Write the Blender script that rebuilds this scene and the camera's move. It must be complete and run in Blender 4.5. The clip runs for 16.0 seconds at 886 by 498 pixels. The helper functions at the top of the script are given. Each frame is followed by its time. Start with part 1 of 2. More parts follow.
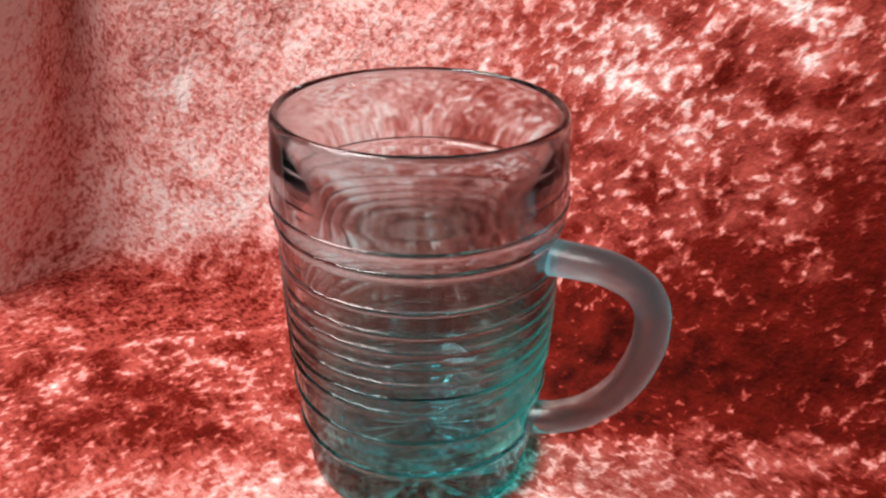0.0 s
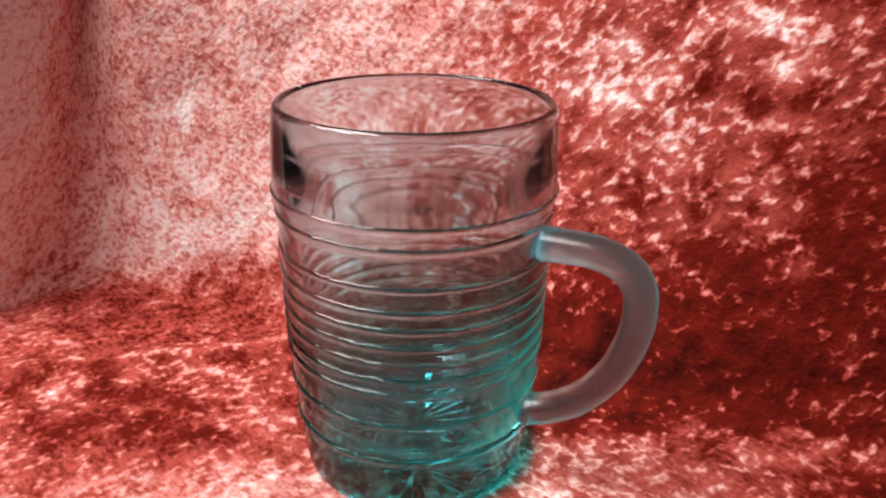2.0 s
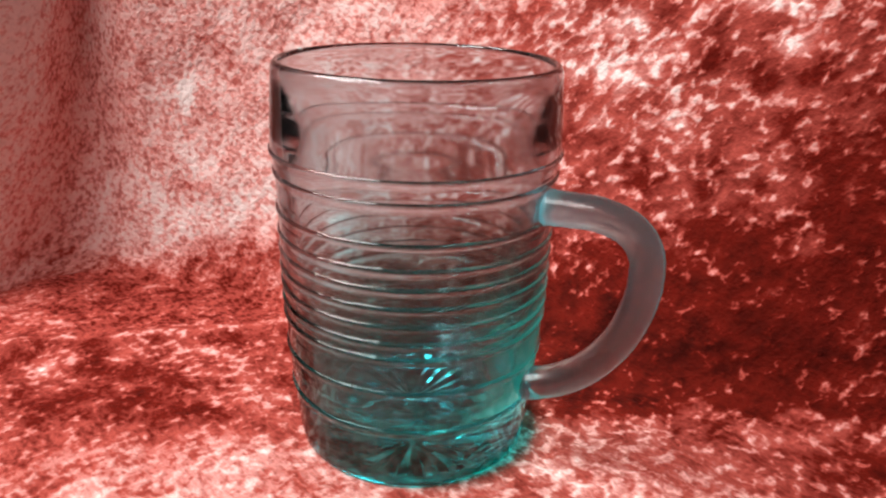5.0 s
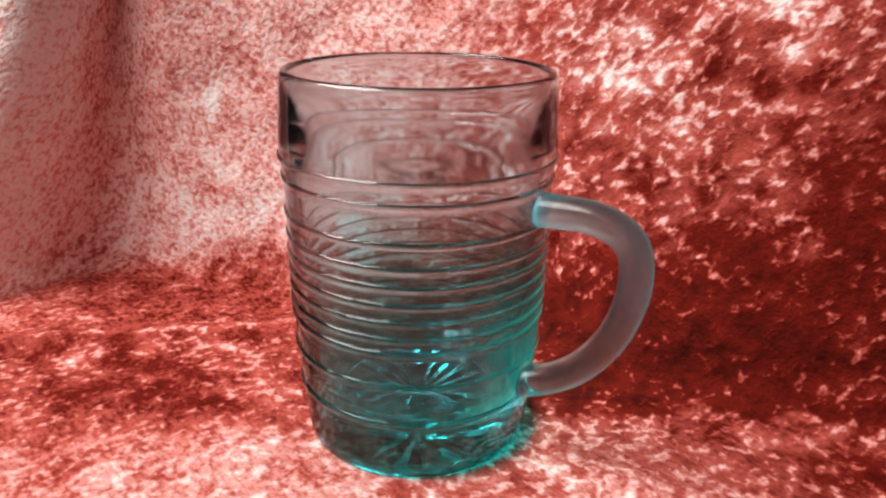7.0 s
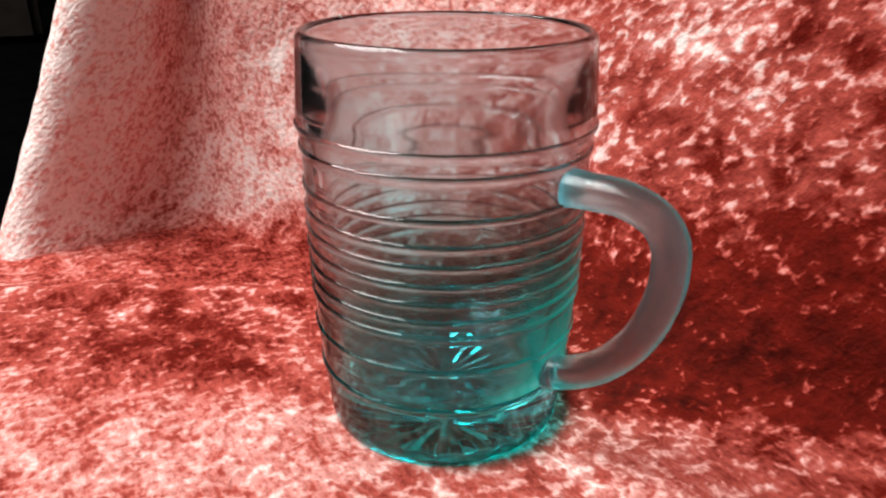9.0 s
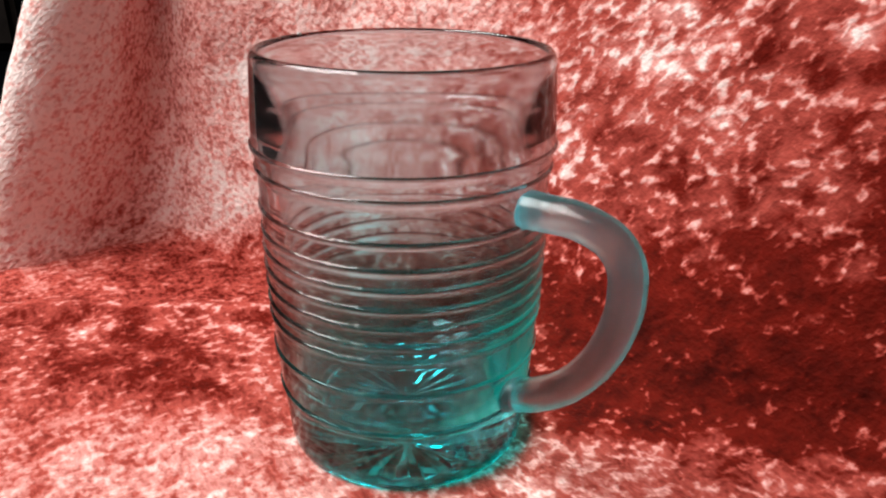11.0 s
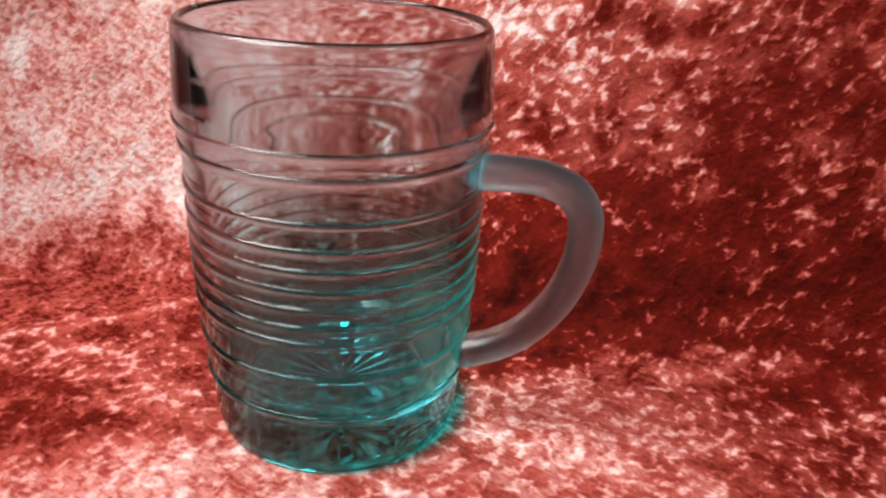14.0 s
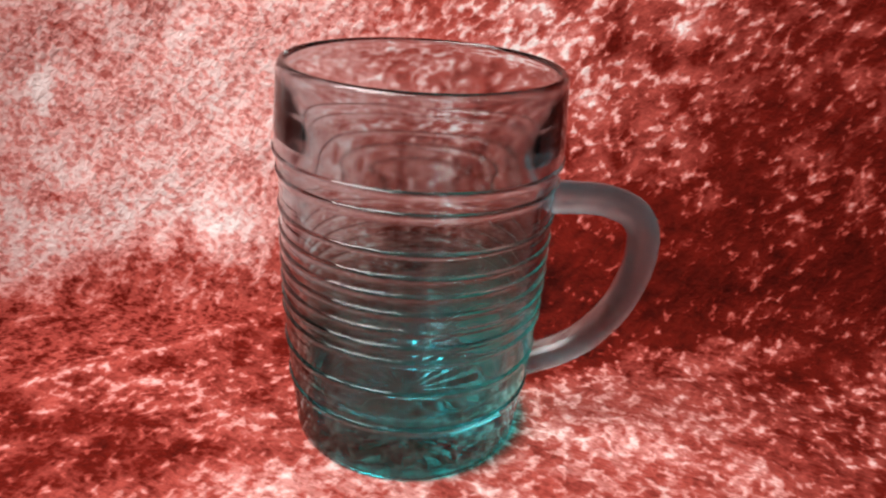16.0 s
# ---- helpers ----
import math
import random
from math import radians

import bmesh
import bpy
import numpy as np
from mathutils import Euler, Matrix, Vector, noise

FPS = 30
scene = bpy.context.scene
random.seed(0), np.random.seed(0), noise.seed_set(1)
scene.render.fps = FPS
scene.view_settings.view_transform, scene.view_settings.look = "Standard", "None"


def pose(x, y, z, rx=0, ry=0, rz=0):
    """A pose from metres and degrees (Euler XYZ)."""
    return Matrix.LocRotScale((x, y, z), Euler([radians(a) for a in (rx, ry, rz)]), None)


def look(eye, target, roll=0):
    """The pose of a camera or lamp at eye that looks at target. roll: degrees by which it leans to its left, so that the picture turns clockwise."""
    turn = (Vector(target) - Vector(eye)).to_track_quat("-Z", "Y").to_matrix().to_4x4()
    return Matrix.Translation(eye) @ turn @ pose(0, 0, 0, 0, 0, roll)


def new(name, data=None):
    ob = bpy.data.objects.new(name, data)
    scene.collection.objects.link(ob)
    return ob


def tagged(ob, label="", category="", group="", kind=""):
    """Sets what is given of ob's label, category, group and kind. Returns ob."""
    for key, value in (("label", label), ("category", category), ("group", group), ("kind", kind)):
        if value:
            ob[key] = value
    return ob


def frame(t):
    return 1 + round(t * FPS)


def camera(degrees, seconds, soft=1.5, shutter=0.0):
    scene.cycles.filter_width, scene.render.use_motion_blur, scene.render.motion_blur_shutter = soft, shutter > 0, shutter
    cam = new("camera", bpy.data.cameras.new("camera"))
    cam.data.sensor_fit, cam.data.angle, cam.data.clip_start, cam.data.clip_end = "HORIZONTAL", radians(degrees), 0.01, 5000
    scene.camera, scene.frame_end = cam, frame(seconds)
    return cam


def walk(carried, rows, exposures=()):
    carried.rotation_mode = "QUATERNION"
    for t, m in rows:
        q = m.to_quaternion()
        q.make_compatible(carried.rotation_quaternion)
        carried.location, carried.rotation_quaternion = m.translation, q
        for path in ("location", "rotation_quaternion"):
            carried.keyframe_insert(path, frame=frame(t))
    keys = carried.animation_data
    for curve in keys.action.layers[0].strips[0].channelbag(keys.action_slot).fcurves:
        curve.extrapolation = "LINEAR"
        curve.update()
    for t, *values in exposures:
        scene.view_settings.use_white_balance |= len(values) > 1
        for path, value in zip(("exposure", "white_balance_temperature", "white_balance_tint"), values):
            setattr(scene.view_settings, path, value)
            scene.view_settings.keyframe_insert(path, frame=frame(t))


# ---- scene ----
cam = camera(60.5, 16.0, soft=2.2, shutter=0.5)
METRES, EYE, TILT, LEAN, TURN = 0.27, 0.1829, -28.0, -0.88, 0.0
ROWS = [
    (0.0, 0.0, 0.0, 0.0, 0.0, 0.0, -0.0),
    (0.5, 0.0013, -0.0019, -0.0154, -0.15, 1.48, 0.37),
    (1.0, -0.0008, -0.0048, -0.041, -0.21, 2.46, 0.29),
    (1.5, 0.0014, -0.0139, -0.0609, -0.38, 3.63, 0.1),
    (2.0, -0.0004, -0.025, -0.0818, -0.43, 4.79, 0.26),
    (2.5, -0.0003, -0.0362, -0.1033, -0.53, 5.05, 0.33),
    (3.0, 0.0004, -0.0345, -0.1207, -0.93, 4.82, 0.07),
    (3.5, -0.0032, -0.023, -0.1309, -0.92, 4.59, 0.1),
    (4.0, 0.0014, -0.008, -0.1332, -0.96, 5.14, 0.42),
    (4.5, -0.0017, 0.0058, -0.1426, -0.77, 6.07, -0.01),
    (7.0, 0.045, -0.031, -0.1559, 2.45, 7.19, -1.32),
    (7.5, 0.0637, -0.0141, -0.151, 3.57, 6.33, -2.01),
    (8.0, 0.0927, 0.0122, -0.1499, 5.84, 5.49, -3.15),
    (8.5, 0.119, 0.0311, -0.1433, 8.71, 4.58, -4.47),
    (9.0, 0.1455, 0.039, -0.1329, 11.23, 4.16, -5.3),
    (9.5, 0.17, 0.0565, -0.1259, 12.21, 3.97, -5.87),
    (10.0, 0.1758, 0.0741, -0.1111, 11.34, 4.41, -5.59),
    (12.3, .136, .0215, -.1255, 7.3, 4.9, -4.25),
    (12.5, 0.1179, 0.0196, -0.1249, 5.95, 4.79, -3.75),
    (13.0, 0.0334, 0.0149, -0.1272, 0.44, 4.38, -1.67),
    (13.5, -0.053, 0.0316, -0.1201, -6.83, 3.79, 1.44),
    (14.0, -0.1138, 0.0528, -0.11, -13.62, 2.03, 4.74),
    (14.5, -0.1979, 0.0717, -0.089, -16.19, 1.91, 6.26),
    (15.0, -0.262, 0.0764, -0.0641, -18.44, 1.65, 6.55),
    (15.5, -0.3046, 0.0611, -0.0525, -20.12, 0.75, 7.24),
    (16.0, -0.3187, 0.0367, -0.0688, -21.19, 1.29, 7.84),
]
walk(cam, [(t, pose(0.0052, -0.2030, EYE, TILT, LEAN, TURN) @ pose(METRES * x, METRES * y, METRES * z, 90 + pitch, roll, yaw)) for t, x, y, z, yaw, pitch, roll in ROWS], exposures=((0.0, 0.0, 6600, 12), (4.5, 0.0, 6550, 10), (8.0, 0.02, 6480, 6), (12.5, 0.0, 6480, 6), (14.5, -0.11, 6500, 9), (16.0, -0.14, 6500, 11)))

# ---- light ----
world = bpy.data.worlds.new("room_world")
scene.world = world
world.use_nodes = True
world.node_tree.nodes["Background"].inputs[0].default_value = (0.9, 0.95, 1.0, 1)
world.node_tree.nodes["Background"].inputs[1].default_value = 0.006


def area_lamp(name, eye, target, wide, high, watts, colour):
    data = bpy.data.lights.new(name, "AREA")
    data.shape, data.size, data.size_y, data.energy, data.color = "RECTANGLE", wide, high, watts, colour
    ob = new(name, data)
    ob.matrix_world = look(eye, target)
    return ob


SKY_X, SKY_Y, SKY_Z = (-1.60, -0.42), (-0.85, 0.42), 1.30      # the rooflight's opening in the ceiling
area_lamp("rooflight", (sum(SKY_X) / 2, sum(SKY_Y) / 2, SKY_Z + 0.05), (sum(SKY_X) / 2, sum(SKY_Y) / 2 + 1e-4, 0), SKY_X[1] - SKY_X[0], SKY_Y[1] - SKY_Y[0], 58, (1.0, 0.98, 0.965))


# ---- materials ----
def material(name):
    mat = bpy.data.materials.new(name)
    mat.use_nodes = True
    tree = mat.node_tree
    return mat, tree, tree.nodes["Principled BSDF"]


def node(tree, kind, **settings):
    n = tree.nodes.new(kind)
    for key, value in settings.items():
        if key in n.inputs:
            n.inputs[key].default_value = value
    return n


def math_node(tree, op, a, b=None, clamp=False):
    n = tree.nodes.new("ShaderNodeMath")
    n.operation, n.use_clamp = op, clamp
    for i, v in enumerate((a, b)):
        if v is None:
            continue
        if isinstance(v, (int, float)):
            n.inputs[i].default_value = v
        else:
            tree.links.new(v, n.inputs[i])
    return n.outputs[0]


def ramp(tree, value, stops):
    n = tree.nodes.new("ShaderNodeValToRGB")
    while len(n.color_ramp.elements) < len(stops):
        n.color_ramp.elements.new(0.5)
    for e, (p, c) in zip(n.color_ramp.elements, stops):
        e.position, e.color = p, (*c, 1)
    tree.links.new(value, n.inputs[0])
    return n.outputs[0]


def noise_node(tree, vector, scale, detail=4.0, rough=0.6, distort=0.0):
    n = node(tree, "ShaderNodeTexNoise", Scale=scale, Detail=detail, Roughness=rough, Distortion=distort)
    tree.links.new(vector, n.inputs["Vector"])
    return n.outputs["Fac"]


def velvet_material():
    """Crushed velvet: brushed-flat pile shines pale, upright pile looks deep red."""
    mat, tree, bsdf = material("crushed_velvet")
    link = tree.links.new
    uv = tree.nodes.new("ShaderNodeAttribute")
    uv.attribute_name = "cloth_place"
    place = uv.outputs["Vector"]
    nap_and_shade = tree.nodes.new("ShaderNodeAttribute")
    nap_and_shade.attribute_name = "nap_and_shade"
    rough_nap = tree.nodes.new("ShaderNodeAttribute")
    rough_nap.attribute_name = "crush"
    # slanting strokes: the pile falls in short flames
    turn = node(tree, "ShaderNodeMapping")
    turn.inputs["Rotation"].default_value = (0, 0, radians(-50))
    link(place, turn.inputs["Vector"])
    slim = node(tree, "ShaderNodeMapping")
    slim.inputs["Scale"].default_value = (0.78, 1.3, 1.0)
    link(turn.outputs[0], slim.inputs["Vector"])
    strokes = slim.outputs[0]
    upright = node(tree, "ShaderNodeMapping")
    upright.inputs["Rotation"].default_value = (0, 0, radians(35))
    upright.inputs["Scale"].default_value = (0.9, 1.0, 1.0)
    link(place, upright.inputs["Vector"])
    big = noise_node(tree, place, 38, 2, 0.5, 0.4)
    soft = noise_node(tree, strokes, 85, 3, 0.55, 0.2)
    mid = noise_node(tree, strokes, 235, 2, 0.5, 0.25)
    fine = noise_node(tree, upright.outputs[0], 480, 2, 0.5, 0.0)
    spots = noise_node(tree, place, 290, 1.5, 0.5, 0.0)
    grain = noise_node(tree, strokes, 800, 1, 0.5)
    crush = rough_nap.outputs["Fac"]
    calm = math_node(tree, "SUBTRACT", 1.0, crush)

    def about(value, amount):
        return math_node(tree, "MULTIPLY", math_node(tree, "SUBTRACT", value, 0.5), amount)

    def fleck(value, low, high):
        n = node(tree, "ShaderNodeMapRange")
        n.interpolation_type = "SMOOTHSTEP"
        n.inputs["From Min"].default_value, n.inputs["From Max"].default_value = low, high
        link(value, n.inputs["Value"])
        return n.outputs[0]

    def add(a, b):
        return math_node(tree, "ADD", a, b)

    # pale tufts crushed flat in the standing pile, dark pits in the flat pile
    web = math_node(tree, "SUBTRACT", 1.0, math_node(tree, "MULTIPLY", math_node(tree, "ABSOLUTE", about(noise_node(tree, strokes, 120, 2, 0.5, 0.25), 1.0)), 7.0, clamp=True))
    tuft = fleck(add(mid, add(about(big, 0.36), add(about(nap_and_shade.outputs["Fac"], 0.30), add(about(web, 0.07), about(grain, 0.10))))), 0.45, 0.71)
    pit = fleck(add(spots, add(about(fine, 0.7), about(soft, 0.5))), 0.64, 0.22)
    v = add(nap_and_shade.outputs["Fac"], math_node(tree, "MULTIPLY", add(add(about(soft, 0.62), about(web, 0.05)), about(big, 0.30)), crush))
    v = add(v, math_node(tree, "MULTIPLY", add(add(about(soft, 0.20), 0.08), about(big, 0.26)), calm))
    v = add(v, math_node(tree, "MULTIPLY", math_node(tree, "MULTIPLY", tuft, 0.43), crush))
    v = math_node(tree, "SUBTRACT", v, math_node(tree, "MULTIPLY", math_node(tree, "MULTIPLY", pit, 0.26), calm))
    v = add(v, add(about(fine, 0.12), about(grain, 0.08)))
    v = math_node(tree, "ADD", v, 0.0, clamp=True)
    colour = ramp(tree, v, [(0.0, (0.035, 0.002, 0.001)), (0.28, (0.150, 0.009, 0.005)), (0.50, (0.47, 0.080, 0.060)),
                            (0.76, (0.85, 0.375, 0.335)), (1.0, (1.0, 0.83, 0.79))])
    # the pile parts in places, which leaves small duller gaps between the tufts
    gaps = node(tree, "ShaderNodeMapRange")
    gaps.inputs["From Min"].default_value, gaps.inputs["From Max"].default_value = 0.30, 0.56
    gaps.inputs["To Min"].default_value, gaps.inputs["To Max"].default_value = 0.84, 1.0
    link(add(fine, about(soft, 0.5)), gaps.inputs["Value"])
    worn = tree.nodes.new("ShaderNodeMix")
    worn.data_type, worn.blend_type = "RGBA", "MULTIPLY"
    link(add(math_node(tree, "MULTIPLY", calm, 0.6), 0.3), worn.inputs["Factor"])
    link(colour, worn.inputs["A"])
    link(gaps.outputs[0], worn.inputs["B"])
    link(worn.outputs["Result"], bsdf.inputs["Base Color"])
    bsdf.inputs["Roughness"].default_value = 0.85
    bsdf.inputs["Specular IOR Level"].default_value = 0.05
    bsdf.inputs["Sheen Weight"].default_value = 0.06
    bsdf.inputs["Sheen Roughness"].default_value = 0.4
    bsdf.inputs["Sheen Tint"].default_value = (1.0, 0.45, 0.38, 1)
    bump = node(tree, "ShaderNodeBump", Strength=0.5, Distance=0.0016)
    h = math_node(tree, "ADD", math_node(tree, "MULTIPLY", mid, 1.2), math_node(tree, "ADD", fine, math_node(tree, "MULTIPLY", grain, 0.3)))
    link(h, bump.inputs["Height"])
    link(bump.outputs[0], bsdf.inputs["Normal"])
    return mat


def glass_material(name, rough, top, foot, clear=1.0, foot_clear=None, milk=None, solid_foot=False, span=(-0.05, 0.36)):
    """Teal pressed glass; the thick foot holds more colour than the thin wall."""
    mat, tree, bsdf = material(name)
    link = tree.links.new
    where = tree.nodes.new("ShaderNodeTexCoord").outputs["Object"]
    part_z = tree.nodes.new("ShaderNodeSeparateXYZ")
    link(where, part_z.inputs[0])
    z = math_node(tree, "DIVIDE", part_z.outputs["Z"], 0.12, clamp=True)
    link(ramp(tree, z, [(0.0, foot), (0.15, foot), (0.30, tuple(0.72 * a + 0.28 * b for a, b in zip(foot, top))),
                            (0.55, tuple(0.20 * a + 0.80 * b for a, b in zip(foot, top))), (0.85, top)]), bsdf.inputs["Base Color"])
    foot_clear = clear if foot_clear is None else foot_clear
    # teal translucence by height; in the inner glass it paints gathered light towards +x
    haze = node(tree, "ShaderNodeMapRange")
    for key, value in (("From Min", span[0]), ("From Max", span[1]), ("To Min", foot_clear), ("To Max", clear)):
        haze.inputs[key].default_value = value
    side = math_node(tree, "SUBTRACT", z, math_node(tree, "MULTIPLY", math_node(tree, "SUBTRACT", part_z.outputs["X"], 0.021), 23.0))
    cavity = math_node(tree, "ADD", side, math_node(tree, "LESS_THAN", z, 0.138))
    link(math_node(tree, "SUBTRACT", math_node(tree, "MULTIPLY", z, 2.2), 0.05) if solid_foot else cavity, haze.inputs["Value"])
    bsdf.inputs["Transmission Weight"].default_value = 1.0
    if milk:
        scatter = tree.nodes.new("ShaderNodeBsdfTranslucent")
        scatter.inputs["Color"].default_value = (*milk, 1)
        if not solid_foot:                          # the painted glow is strongest near the foot
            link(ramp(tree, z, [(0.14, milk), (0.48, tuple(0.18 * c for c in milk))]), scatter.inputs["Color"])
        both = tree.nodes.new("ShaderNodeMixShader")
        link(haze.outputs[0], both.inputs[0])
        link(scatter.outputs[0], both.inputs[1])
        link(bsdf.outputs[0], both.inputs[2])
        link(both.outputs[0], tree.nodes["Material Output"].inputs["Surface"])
    bsdf.inputs["IOR"].default_value = 1.5
    smear = noise_node(tree, where, 60, 3, 0.6)
    clean = math_node(tree, "ADD", math_node(tree, "MULTIPLY", z, 1.1), 0.03, clamp=True) if not solid_foot else 1.0
    link(math_node(tree, "MULTIPLY", math_node(tree, "MULTIPLY", smear, rough), clean), bsdf.inputs["Roughness"])
    bump = node(tree, "ShaderNodeBump", Strength=0.05, Distance=0.0005)
    link(noise_node(tree, where, 120, 2, 0.5), bump.inputs["Height"])
    link(bump.outputs[0], bsdf.inputs["Normal"])
    return mat


def plain_material(name, colour, rough=0.7, scale=30.0, gloss=0.5):
    mat, tree, bsdf = material(name)
    where = tree.nodes.new("ShaderNodeTexCoord").outputs["Object"]
    shade = noise_node(tree, where, scale, 5, 0.6)
    low, high = tuple(0.7 * c for c in colour), tuple(1.3 * c for c in colour)
    tree.links.new(ramp(tree, shade, [(0.3, low), (0.7, high)]), bsdf.inputs["Base Color"])
    bsdf.inputs["Roughness"].default_value = rough
    bsdf.inputs["Specular IOR Level"].default_value = gloss
    return mat


VELVET = velvet_material()
GLASS = glass_material("teal_glass", 0.02, (0.66, 0.79, 0.84), (0.0002, 0.45, 0.47), 1.0, 0.985, (0.0, 0.40, 0.36), True)
# its translucent teal stands in for light gathered low on the +x side
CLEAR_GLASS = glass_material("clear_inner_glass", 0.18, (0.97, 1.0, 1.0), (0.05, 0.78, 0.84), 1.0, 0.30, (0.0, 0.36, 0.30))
HANDLE_GLASS = glass_material("frosted_teal_glass", 0.38, (0.55, 0.80, 0.84), (0.48, 0.79, 0.83), 0.83, 0.97, (0.33, 0.86, 0.95), True, (0.65, 1.4))
DARK_PAINT = plain_material("dark_wall_paint", (0.001, 0.001, 0.0012), 0.95, 30.0, 0.0)
LINT = plain_material("white_lint", (0.8, 0.79, 0.76), 0.9, 900.0)
BROWN = plain_material("dull_dark_brown", (0.010, 0.007, 0.006), 0.95, 60.0, 0.1)
PALE_PAINT = plain_material("pale_wall_paint", (0.62, 0.61, 0.59), 0.7)


# ---- mesh helpers ----
def mesh_object(name, verts, faces, mat, smooth=True):
    me = bpy.data.meshes.new(name)
    me.from_pydata(verts, [], faces)
    me.materials.append(mat)
    me.polygons.foreach_set("use_smooth", [smooth] * len(me.polygons))
    me.update()
    return new(name, me)


def part(name, bm, mat, parent, label=""):
    me = bpy.data.meshes.new(name)
    bm.to_mesh(me)
    bm.free()
    me.materials.append(mat)
    ob = new(name, me)
    ob.parent = parent
    if label:
        tagged(ob, label)
    return ob


def box(name, low, high, mat):
    bm = bmesh.new()
    bmesh.ops.create_cube(bm, size=1)
    for v in bm.verts:
        v.co = [low[i] + (v.co[i] + 0.5) * (high[i] - low[i]) for i in range(3)]
    me = bpy.data.meshes.new(name)
    bm.to_mesh(me)
    bm.free()
    me.materials.append(mat)
    return new(name, me)


# ---- the room that closes the place ----
tagged(box("floor", (-2.0, -2.5, -0.05), (2.5, 2.0, -0.02), DARK_PAINT), "dark matt surface under the cloth", "floor", kind="structure")
tagged(box("wall_north", (-2.0, 1.97, -0.02), (2.47, 2.0, SKY_Z), DARK_PAINT), "dark unlit wall behind the cloth", "wall", kind="structure")
tagged(box("wall_south", (-2.0, -2.5, -0.02), (2.47, -2.47, SKY_Z), PALE_PAINT), "pale painted wall behind the viewer", "wall", kind="structure")
tagged(box("wall_east", (2.47, -2.5, -0.02), (2.5, 2.0, SKY_Z), PALE_PAINT), "pale painted wall beside the table", "wall", kind="structure")
tagged(box("wall_west", (-2.03, -2.5, -0.02), (-2.0, 2.0, SKY_Z), DARK_PAINT), "dark unlit wall", "wall", kind="structure")


def ceiling():
    """The ceiling with the rooflight's opening through it."""
    bm = bmesh.new()
    xs, ys = (-2.03, *SKY_X, 2.5), (-2.5, *SKY_Y, 2.0)
    for a in range(3):
        for b in range(3):
            if (a, b) != (1, 1):
                for v in bmesh.ops.create_cube(bm, size=1)["verts"]:
                    v.co = (xs[a] + (v.co.x + 0.5) * (xs[a + 1] - xs[a]), ys[b] + (v.co.y + 0.5) * (ys[b + 1] - ys[b]), SKY_Z + 0.05 + 0.1 * v.co.z)
    bmesh.ops.remove_doubles(bm, verts=bm.verts, dist=1e-5)
    me = bpy.data.meshes.new("ceiling")
    bm.to_mesh(me)
    bm.free()
    me.materials.append(PALE_PAINT)
    return tagged(new("ceiling", me), "pale ceiling with a square rooflight opening", "ceiling", kind="structure")


ceiling()


# ---- velvet cloth ----
def wall_foot(x):
    """Where the standing part of the cloth meets the lying part."""
    return 0.0609 - 0.5111 * x - 0.351 * x ** 2 + 1.6243 * x ** 3


def wall_lean(x):
    return np.clip(0.4121 + 1.0513 * x - 8.3941 * x ** 2, 0.12, 0.46)


def smooth(a, b, x):
    t = np.clip((x - a) / (b - a), 0, 1)
    return t * t * (3 - 2 * t)


def ripple(x, y, z, scale, seed):
    return np.array([noise.noise(Vector((a * scale + seed, b * scale, c * scale))) for a, b, c in zip(x, y, z)])


def blob(x, s, cx, cs, rx, rs):
    return np.exp(-((x - cx) / rx) ** 2 - ((s - cs) / rs) ** 2)


def ridge_line(x):
    """Where the low ridge in the lying cloth runs."""
    return 0.0786 + 0.23 * x


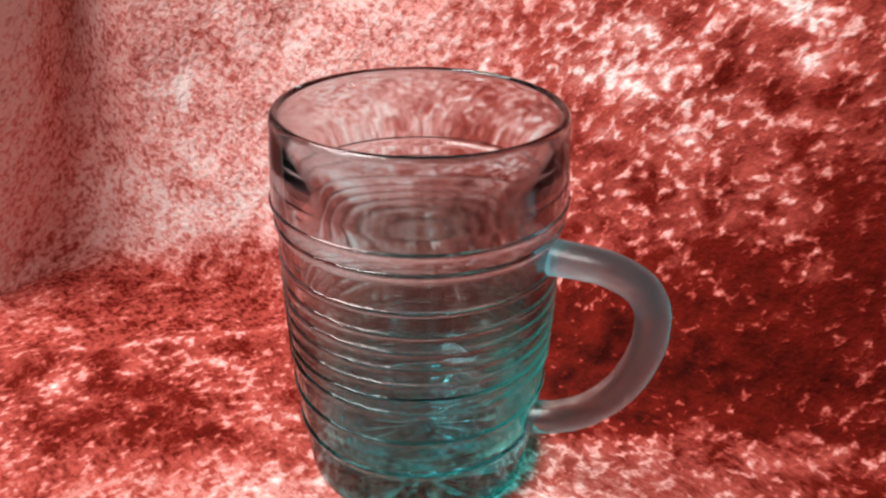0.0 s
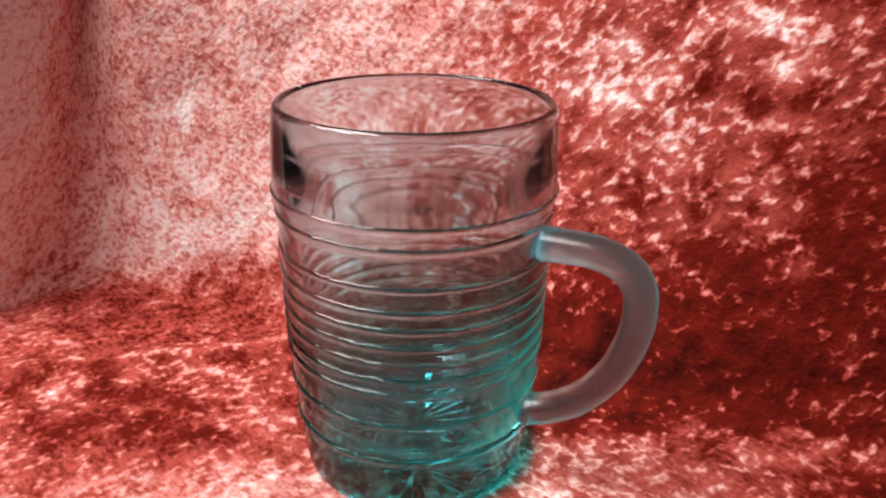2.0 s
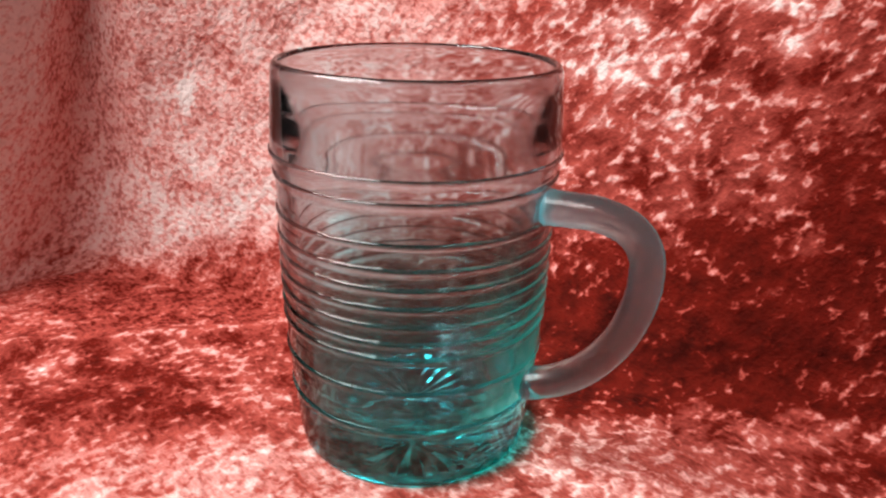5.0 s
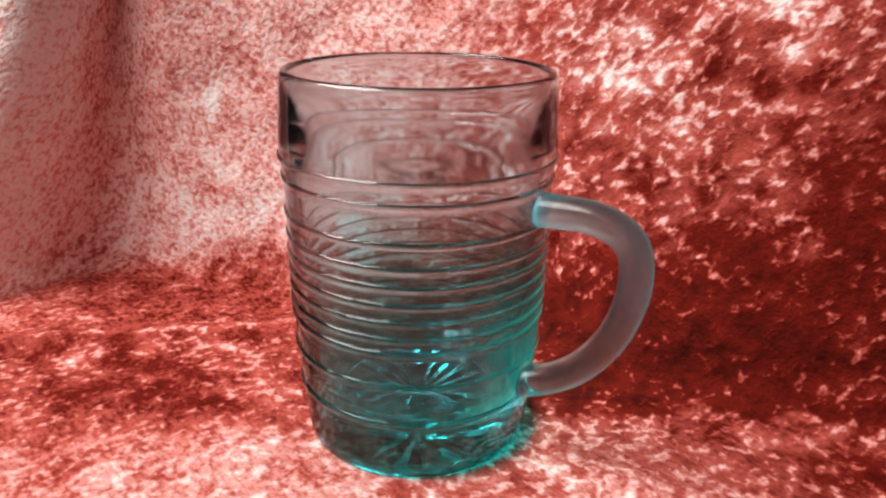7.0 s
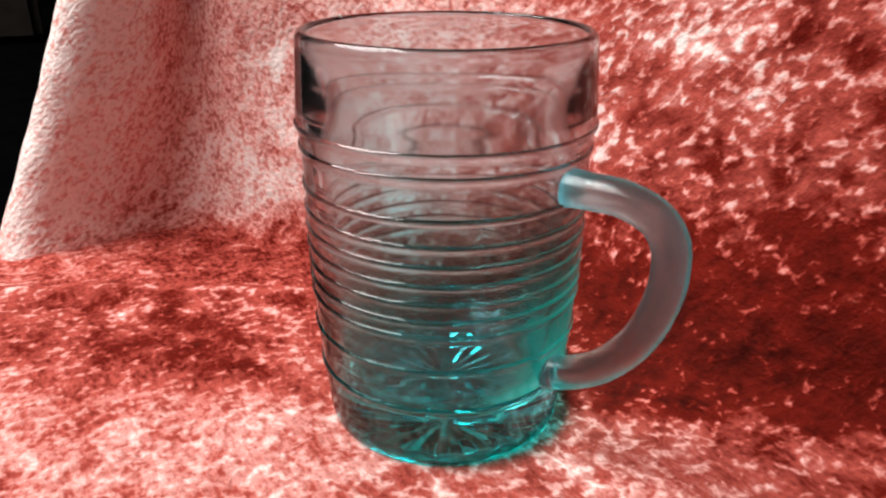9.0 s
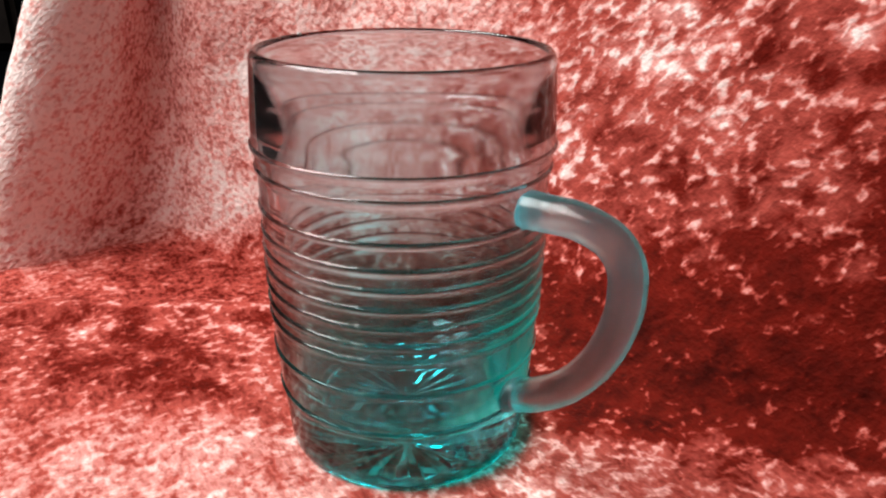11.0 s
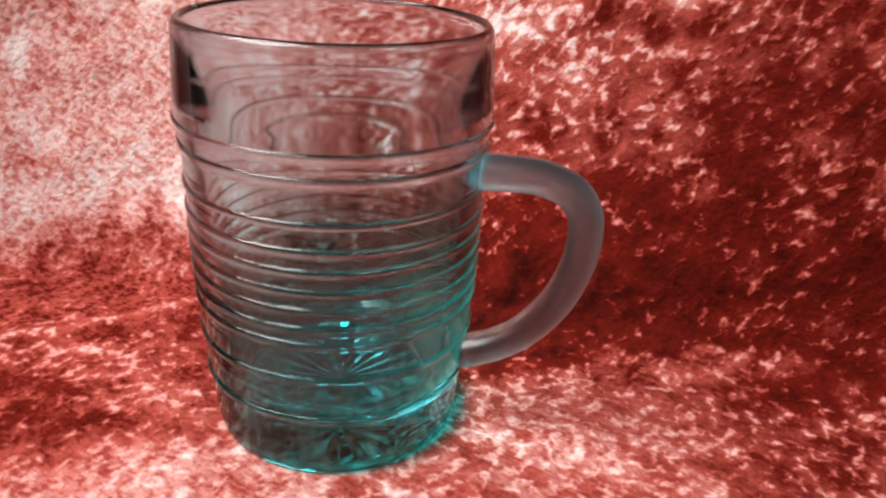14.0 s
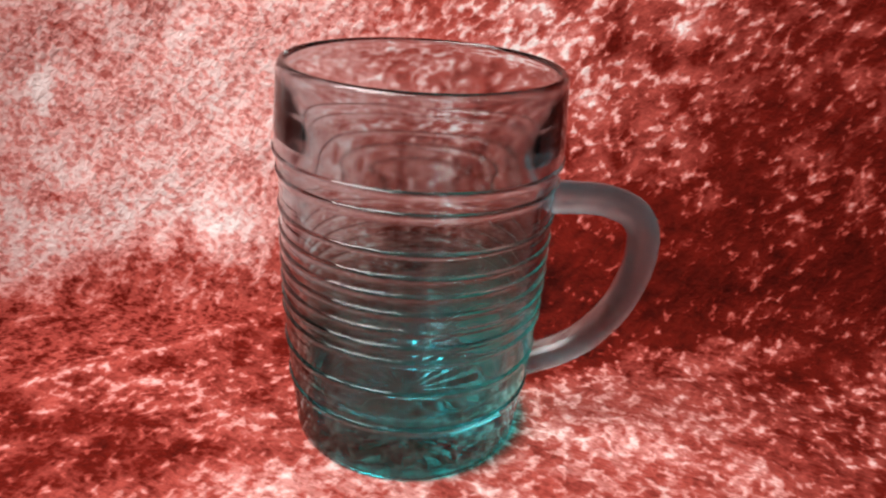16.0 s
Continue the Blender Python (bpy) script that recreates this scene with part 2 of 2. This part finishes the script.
def nap_and_shade_of(x, s, y):
    """How far the pile lies brushed flat (pale) or stands (deep red), with some light and shade painted in, and how
    crushed it is.
    """
    ragged = 0.009 * ripple(x, s, 0 * x, 90, 11.0) + 0.005 * ripple(x, s, 0 * x, 260, 5.0)
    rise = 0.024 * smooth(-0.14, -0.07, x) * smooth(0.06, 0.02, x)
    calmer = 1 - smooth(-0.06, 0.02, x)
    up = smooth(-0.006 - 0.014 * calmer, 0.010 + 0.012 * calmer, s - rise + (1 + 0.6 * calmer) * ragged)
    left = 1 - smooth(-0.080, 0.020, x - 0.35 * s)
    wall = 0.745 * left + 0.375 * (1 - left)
    # light on the fold's edge is painted in; the far right goes darker
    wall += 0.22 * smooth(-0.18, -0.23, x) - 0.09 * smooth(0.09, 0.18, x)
    # the last term paints the shadow of mug and handle on the cloth
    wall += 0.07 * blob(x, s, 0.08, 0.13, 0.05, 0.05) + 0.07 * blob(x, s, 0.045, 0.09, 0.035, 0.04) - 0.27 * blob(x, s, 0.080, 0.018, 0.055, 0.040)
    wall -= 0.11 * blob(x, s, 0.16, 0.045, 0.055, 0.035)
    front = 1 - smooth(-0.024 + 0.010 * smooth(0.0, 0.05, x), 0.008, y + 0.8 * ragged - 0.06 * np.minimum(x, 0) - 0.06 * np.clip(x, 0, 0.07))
    wall += 0.04 * blob(x, s, -0.045, 0.10, 0.045, 0.07)
    wall += 0.11 * blob(x, s, -0.10, 0.03, 0.06, 0.03)
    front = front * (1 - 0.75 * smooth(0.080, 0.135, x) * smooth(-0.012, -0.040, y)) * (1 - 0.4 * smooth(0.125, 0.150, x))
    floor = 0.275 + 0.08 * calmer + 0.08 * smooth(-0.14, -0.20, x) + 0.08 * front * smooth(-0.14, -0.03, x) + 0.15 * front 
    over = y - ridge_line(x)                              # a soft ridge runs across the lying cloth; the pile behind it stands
    # the light its crest catches is painted in as a broken pale line
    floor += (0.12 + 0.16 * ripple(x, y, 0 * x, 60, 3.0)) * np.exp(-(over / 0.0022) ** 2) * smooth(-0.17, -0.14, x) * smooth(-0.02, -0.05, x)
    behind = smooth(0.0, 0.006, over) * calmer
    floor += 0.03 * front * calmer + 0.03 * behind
    # the same shadow, painted on where it runs over the lying cloth
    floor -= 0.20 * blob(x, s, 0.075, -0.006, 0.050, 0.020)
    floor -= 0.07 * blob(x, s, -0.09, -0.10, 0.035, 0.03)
    nap_and_shade = up * wall + (1 - up) * floor
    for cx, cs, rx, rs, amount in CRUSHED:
        nap_and_shade += amount * blob(x, s, cx, cs, rx, rs)
    crush = up * (0.05 * left + 1.0 * (1 - left)) + (1 - up) * (1.0 - 0.32 * front) * (1 - 0.30 * calmer) * (1 - 0.45 * behind)
    return nap_and_shade, crush


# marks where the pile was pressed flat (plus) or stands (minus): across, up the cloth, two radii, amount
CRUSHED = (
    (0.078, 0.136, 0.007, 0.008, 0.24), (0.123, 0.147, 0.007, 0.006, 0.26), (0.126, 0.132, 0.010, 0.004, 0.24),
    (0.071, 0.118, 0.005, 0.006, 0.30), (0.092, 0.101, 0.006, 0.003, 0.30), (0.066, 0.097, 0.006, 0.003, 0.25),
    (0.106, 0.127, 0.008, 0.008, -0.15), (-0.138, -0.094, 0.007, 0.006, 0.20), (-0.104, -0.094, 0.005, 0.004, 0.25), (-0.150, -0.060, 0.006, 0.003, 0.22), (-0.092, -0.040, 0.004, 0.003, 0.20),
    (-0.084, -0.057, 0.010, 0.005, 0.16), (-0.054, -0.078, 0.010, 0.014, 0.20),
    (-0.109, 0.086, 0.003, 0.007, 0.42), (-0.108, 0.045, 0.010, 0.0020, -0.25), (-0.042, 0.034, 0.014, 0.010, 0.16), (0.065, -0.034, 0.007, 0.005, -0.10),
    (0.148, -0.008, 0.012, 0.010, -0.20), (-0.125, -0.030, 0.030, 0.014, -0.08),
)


def cloth_mesh():
    xs = np.arange(-0.34, 0.3601, 0.0020)
    ss = np.arange(-0.26, 0.2401, 0.0020)
    X, S = np.meshgrid(xs, ss, indexing="ij")
    w = 0.007 + 0.003 * smooth(-0.10, 0.08, X)
    soft = w * np.logaddexp(0, S / w)
    k = wall_lean(X)
    n = np.sqrt(1 + k * k)
    Y = wall_foot(X) + S - soft + soft * k / n
    Z = soft / n
    # a low fold across the lying part, and gentle unevenness
    lying = 1 - smooth(-0.01, 0.01, S)
    Z = Z + lying * 0.0022 * smooth(0.02, -0.05, X) * np.exp(-((Y - ridge_line(X)) / 0.008) ** 2)
    x, y, z, s = X.ravel(), Y.ravel(), Z.ravel(), S.ravel()
    away = smooth(0.034, 0.060, np.hypot(x, y))
    bump = away * (0.0016 * ripple(x, y, z, 32, 0.0) + 0.0010 * ripple(x, y, z, 80, 7.0))
    up = smooth(0.0, 0.02, s)
    y = y - bump * up
    z = z + bump * (1 - up)
    rows, cols = X.shape
    keep = (xs > -0.131)[:, None] | (ss[None, :] < 0.004 - 1.6 * np.maximum(0, -0.205 - xs)[:, None])
    verts = np.stack([x, y, z], 1)
    index = np.arange(rows * cols).reshape(rows, cols)
    good = keep[:-1, :-1] & keep[1:, :-1]
    quads = np.stack([index[:-1, :-1], index[1:, :-1], index[1:, 1:], index[:-1, 1:]], -1)[good]
    place = np.stack([x, s, np.zeros_like(x)], 1)
    nap_and_shade, crush = nap_and_shade_of(x, s, y)
    return verts, quads, place, nap_and_shade, crush


def fold_mesh(offset):
    """The loose fold at the cloth's edge: it comes forward from the back, then rolls over."""
    us = np.arange(0, 0.2001, 0.0020)
    ss = np.arange(-0.26, 0.2401, 0.0020)
    ss = ss[ss > -0.007]
    heading = math.pi - 0.33 + 1.22 * smooth(0.0, 0.070, us) - 2.9 * smooth(0.102, 0.154, us)
    px = -0.130 + np.r_[0, np.cumsum(np.cos(heading))[:-1]] * 0.0020
    py = wall_foot(-0.130) + np.r_[0, np.cumsum(np.sin(heading))[:-1]] * 0.0020
    U, S = np.meshgrid(us, ss, indexing="ij")
    k, w = float(wall_lean(-0.130)), 0.007
    soft = w * np.logaddexp(0, S / w)
    H = soft / math.sqrt(1 + k * k)
    t = smooth(0.0, 0.10, U)
    X = px[:, None] + 0.38 * 0.16 * np.tanh(H / 0.16) * t
    Y = py[:, None] + (S - soft) * (1 - t) + H * (k + 0.14 * t)
    skirt = t * np.exp(-np.maximum(H, 0) / 0.008)   # the hem spreads where it meets the lying part
    X, Y, H = X + 0.006 * skirt, Y - 0.009 * skirt, H - 0.006 * t * np.exp(-H / 0.010)
    x, y, z, s = X.ravel(), Y.ravel(), H.ravel(), S.ravel()
    bump = 0.0016 * ripple(x, y, z, 32, 0.0) + 0.0010 * ripple(x, y, z, 80, 7.0)
    up = smooth(0.0, 0.02, s)
    y, z = y - bump * up, z + bump * (1 - up)
    rows, cols = X.shape
    index = np.arange(rows * cols).reshape(rows, cols) + offset
    quads = np.stack([index[:-1, :-1], index[:-1, 1:], index[1:, 1:], index[1:, :-1]], -1).reshape(-1, 4)
    place = np.stack([-0.130 - U.ravel(), s, np.zeros_like(x)], 1)
    nap_and_shade, crush = nap_and_shade_of(place[:, 0], s, y)
    return np.stack([x, y, z], 1), quads, place, nap_and_shade, crush


def velvet_cloth():
    a = cloth_mesh()
    b = fold_mesh(len(a[0]))
    verts, quads = np.concatenate([a[0], b[0]]), np.concatenate([a[1].reshape(-1, 4), b[1]])
    cloth = mesh_object("velvet_cloth", verts.tolist(), quads.tolist(), VELVET)
    place, nap_and_shade, crush = (np.concatenate([a[i], b[i]]) for i in (2, 3, 4))
    me = cloth.data
    me.attributes.new("cloth_place", "FLOAT_VECTOR", "POINT").data.foreach_set("vector", place.astype(np.float32).ravel())
    me.attributes.new("nap_and_shade", "FLOAT", "POINT").data.foreach_set("value", nap_and_shade.astype(np.float32))
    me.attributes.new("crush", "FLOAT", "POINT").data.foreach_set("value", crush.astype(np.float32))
    bm = bmesh.new()
    bm.from_mesh(me)
    bmesh.ops.delete(bm, geom=[v for v in bm.verts if not v.link_faces], context="VERTS")
    bmesh.ops.remove_doubles(bm, verts=[v for v in bm.verts if abs(v.co.x + 0.13) < 1e-4], dist=2e-5)
    bm.to_mesh(me)
    bm.free()
    thick = cloth.modifiers.new("thickness", "SOLIDIFY")
    thick.thickness, thick.offset = 0.0018, -1
    return tagged(cloth, "red crushed velvet cloth draped up behind the glass mug", "cloth")


velvet_cloth()


# ---- glass mug ----
RINGS = (0.0950, 0.0889, 0.0779, 0.0710, 0.0656, 0.0601, 0.0547, 0.0495, 0.0448, 0.0338, 0.0205)


def outer_radius(z):
    r = float(np.interp(z, (0, 0.004, 0.010, 0.018, 0.030, 0.045, 0.060, 0.078, 0.0880, 0.0955, 0.1, 0.112, 0.12),
                        (0.0368, 0.0375, 0.0380, 0.0388, 0.0399, 0.0406, 0.0410, 0.0413, 0.0416, 0.0426, 0.0425, 0.0418, 0.0413)))
    for ring in RINGS:
        d = z - ring
        r += 0.00062 * math.sqrt(max(0.0, 1 - (d / 0.00095) ** 2))     # a half-round bead
    return r


def inner_radius(z):
    wall = 0.0022 + 0.0030 * float(smooth(0.116, 0.094, z)) + 0.0010 * float(smooth(0.07, 0.02, z))
    line = float(np.interp(z, (0.016, 0.03, 0.06, 0.09, 0.12), (0.0380, 0.0398, 0.0410, 0.0421, 0.0415)))
    return line - wall - 0.0064 * (max(0.0, 0.0255 - z) / 0.0095) ** 2.6


def mug_body(parent):
    turns = 384
    profile = []                                    # radius, height, depth of the star flutes
    for r in (0.0, 0.003, 0.006, 0.010, 0.014, 0.018, 0.022, 0.026, 0.029, 0.0312, 0.0322):
        profile.append((r, 0.0028, 0.020 * r))
    profile += [(0.0328, 0.0014, 0.0003), (0.0338, 0.0004, 0.0), (0.0350, 0.0, 0.0), (0.0358, 0.0002, 0.0)]
    z = 0.0008
    while z < 0.1165:
        profile.append((outer_radius(z), z, 0.0))
        near = min(abs(z - r) for r in RINGS)
        z += 0.00012 if near < 0.0012 else 0.0009
    top, rim = outer_radius(0.1168), 0.0018
    for a in range(0, 13):                          # broad outer round of the lip, then the small inner one
        t = a / 12 * math.pi / 2
        profile.append((top - rim + rim * math.cos(t), 0.1168 + 0.0032 * math.sin(t), 0.0))
    for a in range(1, 7):
        t = a / 6 * math.pi / 2
        profile.append((top - rim - 0.0009 * math.sin(t), 0.1200 - 0.0014 * (1 - math.cos(t)), 0.0))
    inside = len(profile) - 1
    z = 0.1175
    while z > 0.0165:
        profile.append((inner_radius(z), z, 0.0))
        z -= 0.0010
    profile += [(0.0245, 0.0153, 0.0), (0.0230, 0.0148, 0.0), (0.0205, 0.0144, 0.0), (0.016, 0.0140, 0.0), (0.012, 0.0137, 0.0), (0.006, 0.0135, 0.0), (0.0, 0.0134, 0.0)]

    def turned(rows):
        """The rows of the profile turned about the mug's axis."""
        bm = bmesh.new()
        rings = []
        for r, h, flute in rows:
            if r == 0.0:
                rings.append([bm.verts.new((0, 0, h))])
                continue
            ring = []
            for i in range(turns):
                t = 2 * math.pi * i / turns
                ring.append(bm.verts.new((r * math.cos(t), r * math.sin(t), h + float(flute) * (abs((t * 24 / math.pi) % 2 - 1) * 2 - 1))))
            rings.append(ring)
        for n, (a, b) in enumerate(zip(rings, rings[1:])):
            for i in range(turns):
                j = (i + 1) % turns
                if len(a) == 1:
                    f = bm.faces.new((a[0], b[j], b[i]))
                elif len(b) == 1:
                    f = bm.faces.new((a[i], a[j], b[0]))
                else:
                    f = bm.faces.new((a[j], a[i], b[i], b[j])[::-1])
                f.material_index = int(n >= inside)
                f.smooth = True
        return bm

    seam = next(n for n, (r, h, flute) in enumerate(profile) if r > 0.03 and h > 0.0075)
    inside += 10 ** 6
    foot = part("foot", turned(profile[:seam + 1]), GLASS, parent, "thick teal glass foot with a star cut underneath")
    inside -= 10 ** 6 + seam
    body = part("body", turned(profile[seam:]), GLASS, parent, "ribbed pale teal glass body")
    body.data.materials.append(CLEAR_GLASS)
    body.visible_shadow = False                     # clear glass lets the daylight through
    return body


def mug_handle(parent):
    """A round bar of frosted glass bent into an ear."""
    spine = [(0.0405, 0.0822), (0.0480, 0.0824), (0.0565, 0.0823), (0.0650, 0.0795), (0.0694, 0.0745), (0.0707, 0.0685),
             (0.0700, 0.0590), (0.0655, 0.0460), (0.0570, 0.0345), (0.0475, 0.0277), (0.0382, 0.0242)]
    pts = [Vector((r, 0, z)) for r, z in spine]

    def at(u):
        u = min(max(u, 0), len(pts) - 1.0001)
        i, f = int(u), u - int(u)
        p = [pts[min(max(i + d, 0), len(pts) - 1)] for d in (-1, 0, 1, 2)]
        return 0.5 * (2 * p[1] + (p[2] - p[0]) * f + (2 * p[0] - 5 * p[1] + 4 * p[2] - p[3]) * f * f + (3 * p[1] - p[0] - 3 * p[2] + p[3]) * f ** 3)

    bm = bmesh.new()
    steps, sides, rings = 90, 36, []
    for n in range(steps + 1):
        u = n / steps * (len(pts) - 1)
        c, d = at(u), (at(u + 0.02) - at(u - 0.02)).normalized()
        side = Vector((0, 1, 0))
        out = d.cross(side)
        r = 0.0049 + 0.0005 * math.exp(-n / 5) + 0.0005 * math.exp(-(steps - n) / 4)
        ring = []
        for i in range(sides):
            t = 2 * math.pi * i / sides
            ring.append(bm.verts.new(c + out * r * math.cos(t) + side * 1.08 * r * math.sin(t)))
        rings.append(ring)
    for a, b in zip(rings, rings[1:]):
        for i in range(sides):
            j = (i + 1) % sides
            bm.faces.new((a[i], a[j], b[j], b[i])).smooth = True
    bm.faces.new(rings[0])
    bm.faces.new(rings[-1])
    bmesh.ops.recalc_face_normals(bm, faces=bm.faces)
    ob = part("handle", bm, HANDLE_GLASS, parent, "frosted pale teal glass handle")
    ob.rotation_euler = (0, 0, radians(-25))
    return ob


mug = tagged(new("glass_mug"), "teal ribbed glass beer mug standing on red velvet", "mug")
mug_body(mug)
mug_handle(mug)


# ---- small things ----
def lint_fleck():
    """A speck of white lint stuck to the rim."""
    bm = bmesh.new()
    bmesh.ops.create_icosphere(bm, subdivisions=2, radius=0.00042)
    for v in bm.verts:
        v.co += 0.00016 * noise.noise_vector(v.co * 4000)
        v.co.x *= 1.7
        v.co.z *= 0.7
    me = bpy.data.meshes.new("lint_fleck")
    bm.to_mesh(me)
    bm.free()
    me.materials.append(LINT)
    ob = new("lint_fleck", me)
    ob.matrix_world = pose(-0.0360, 0.0152, 0.1200, 20, 10, 35)
    return tagged(ob, "tiny white speck of lint on the rim of the mug", "lint")


lint_fleck()


def dark_rounded_shape():
    """A dim rounded brown shape far off in the dark beyond the cloth's edge."""
    bm = bmesh.new()
    wide, high, deep, n = 0.11, 0.26, 0.05, 20
    outline = [(-wide, 0.0), (wide, 0.0)]
    outline += [(wide * math.cos(math.pi * i / n), high - wide + wide * math.sin(math.pi * i / n)) for i in range(n + 1)]
    front = [bm.verts.new((x, -deep / 2, z)) for x, z in outline]
    back = [bm.verts.new((x, deep / 2, z)) for x, z in outline]
    bm.faces.new(front)
    bm.faces.new(back[::-1])
    for i in range(len(outline)):
        j = (i + 1) % len(outline)
        bm.faces.new((front[i], back[i], back[j], front[j]))
    bmesh.ops.recalc_face_normals(bm, faces=bm.faces)
    bmesh.ops.bevel(bm, geom=[e for e in bm.edges if len(e.link_faces) == 2 and e.calc_face_angle() > 1.2], offset=0.012, segments=3, affect="EDGES")
    # an unidentified shape; backrest is only its working name
    me = bpy.data.meshes.new("backrest")
    bm.to_mesh(me)
    bm.free()
    me.materials.append(BROWN)
    ob = new("dark_rounded_shape", me)
    ob.matrix_world = pose(DARK_SHAPE_XY[0], DARK_SHAPE_XY[1], -0.02, 0, 0, 35)
    return tagged(ob, "dim brown rounded shape, unidentified, in the dark beyond the cloth", "backrest")


DARK_SHAPE_XY = (-0.86, 0.72)
dark_rounded_shape()
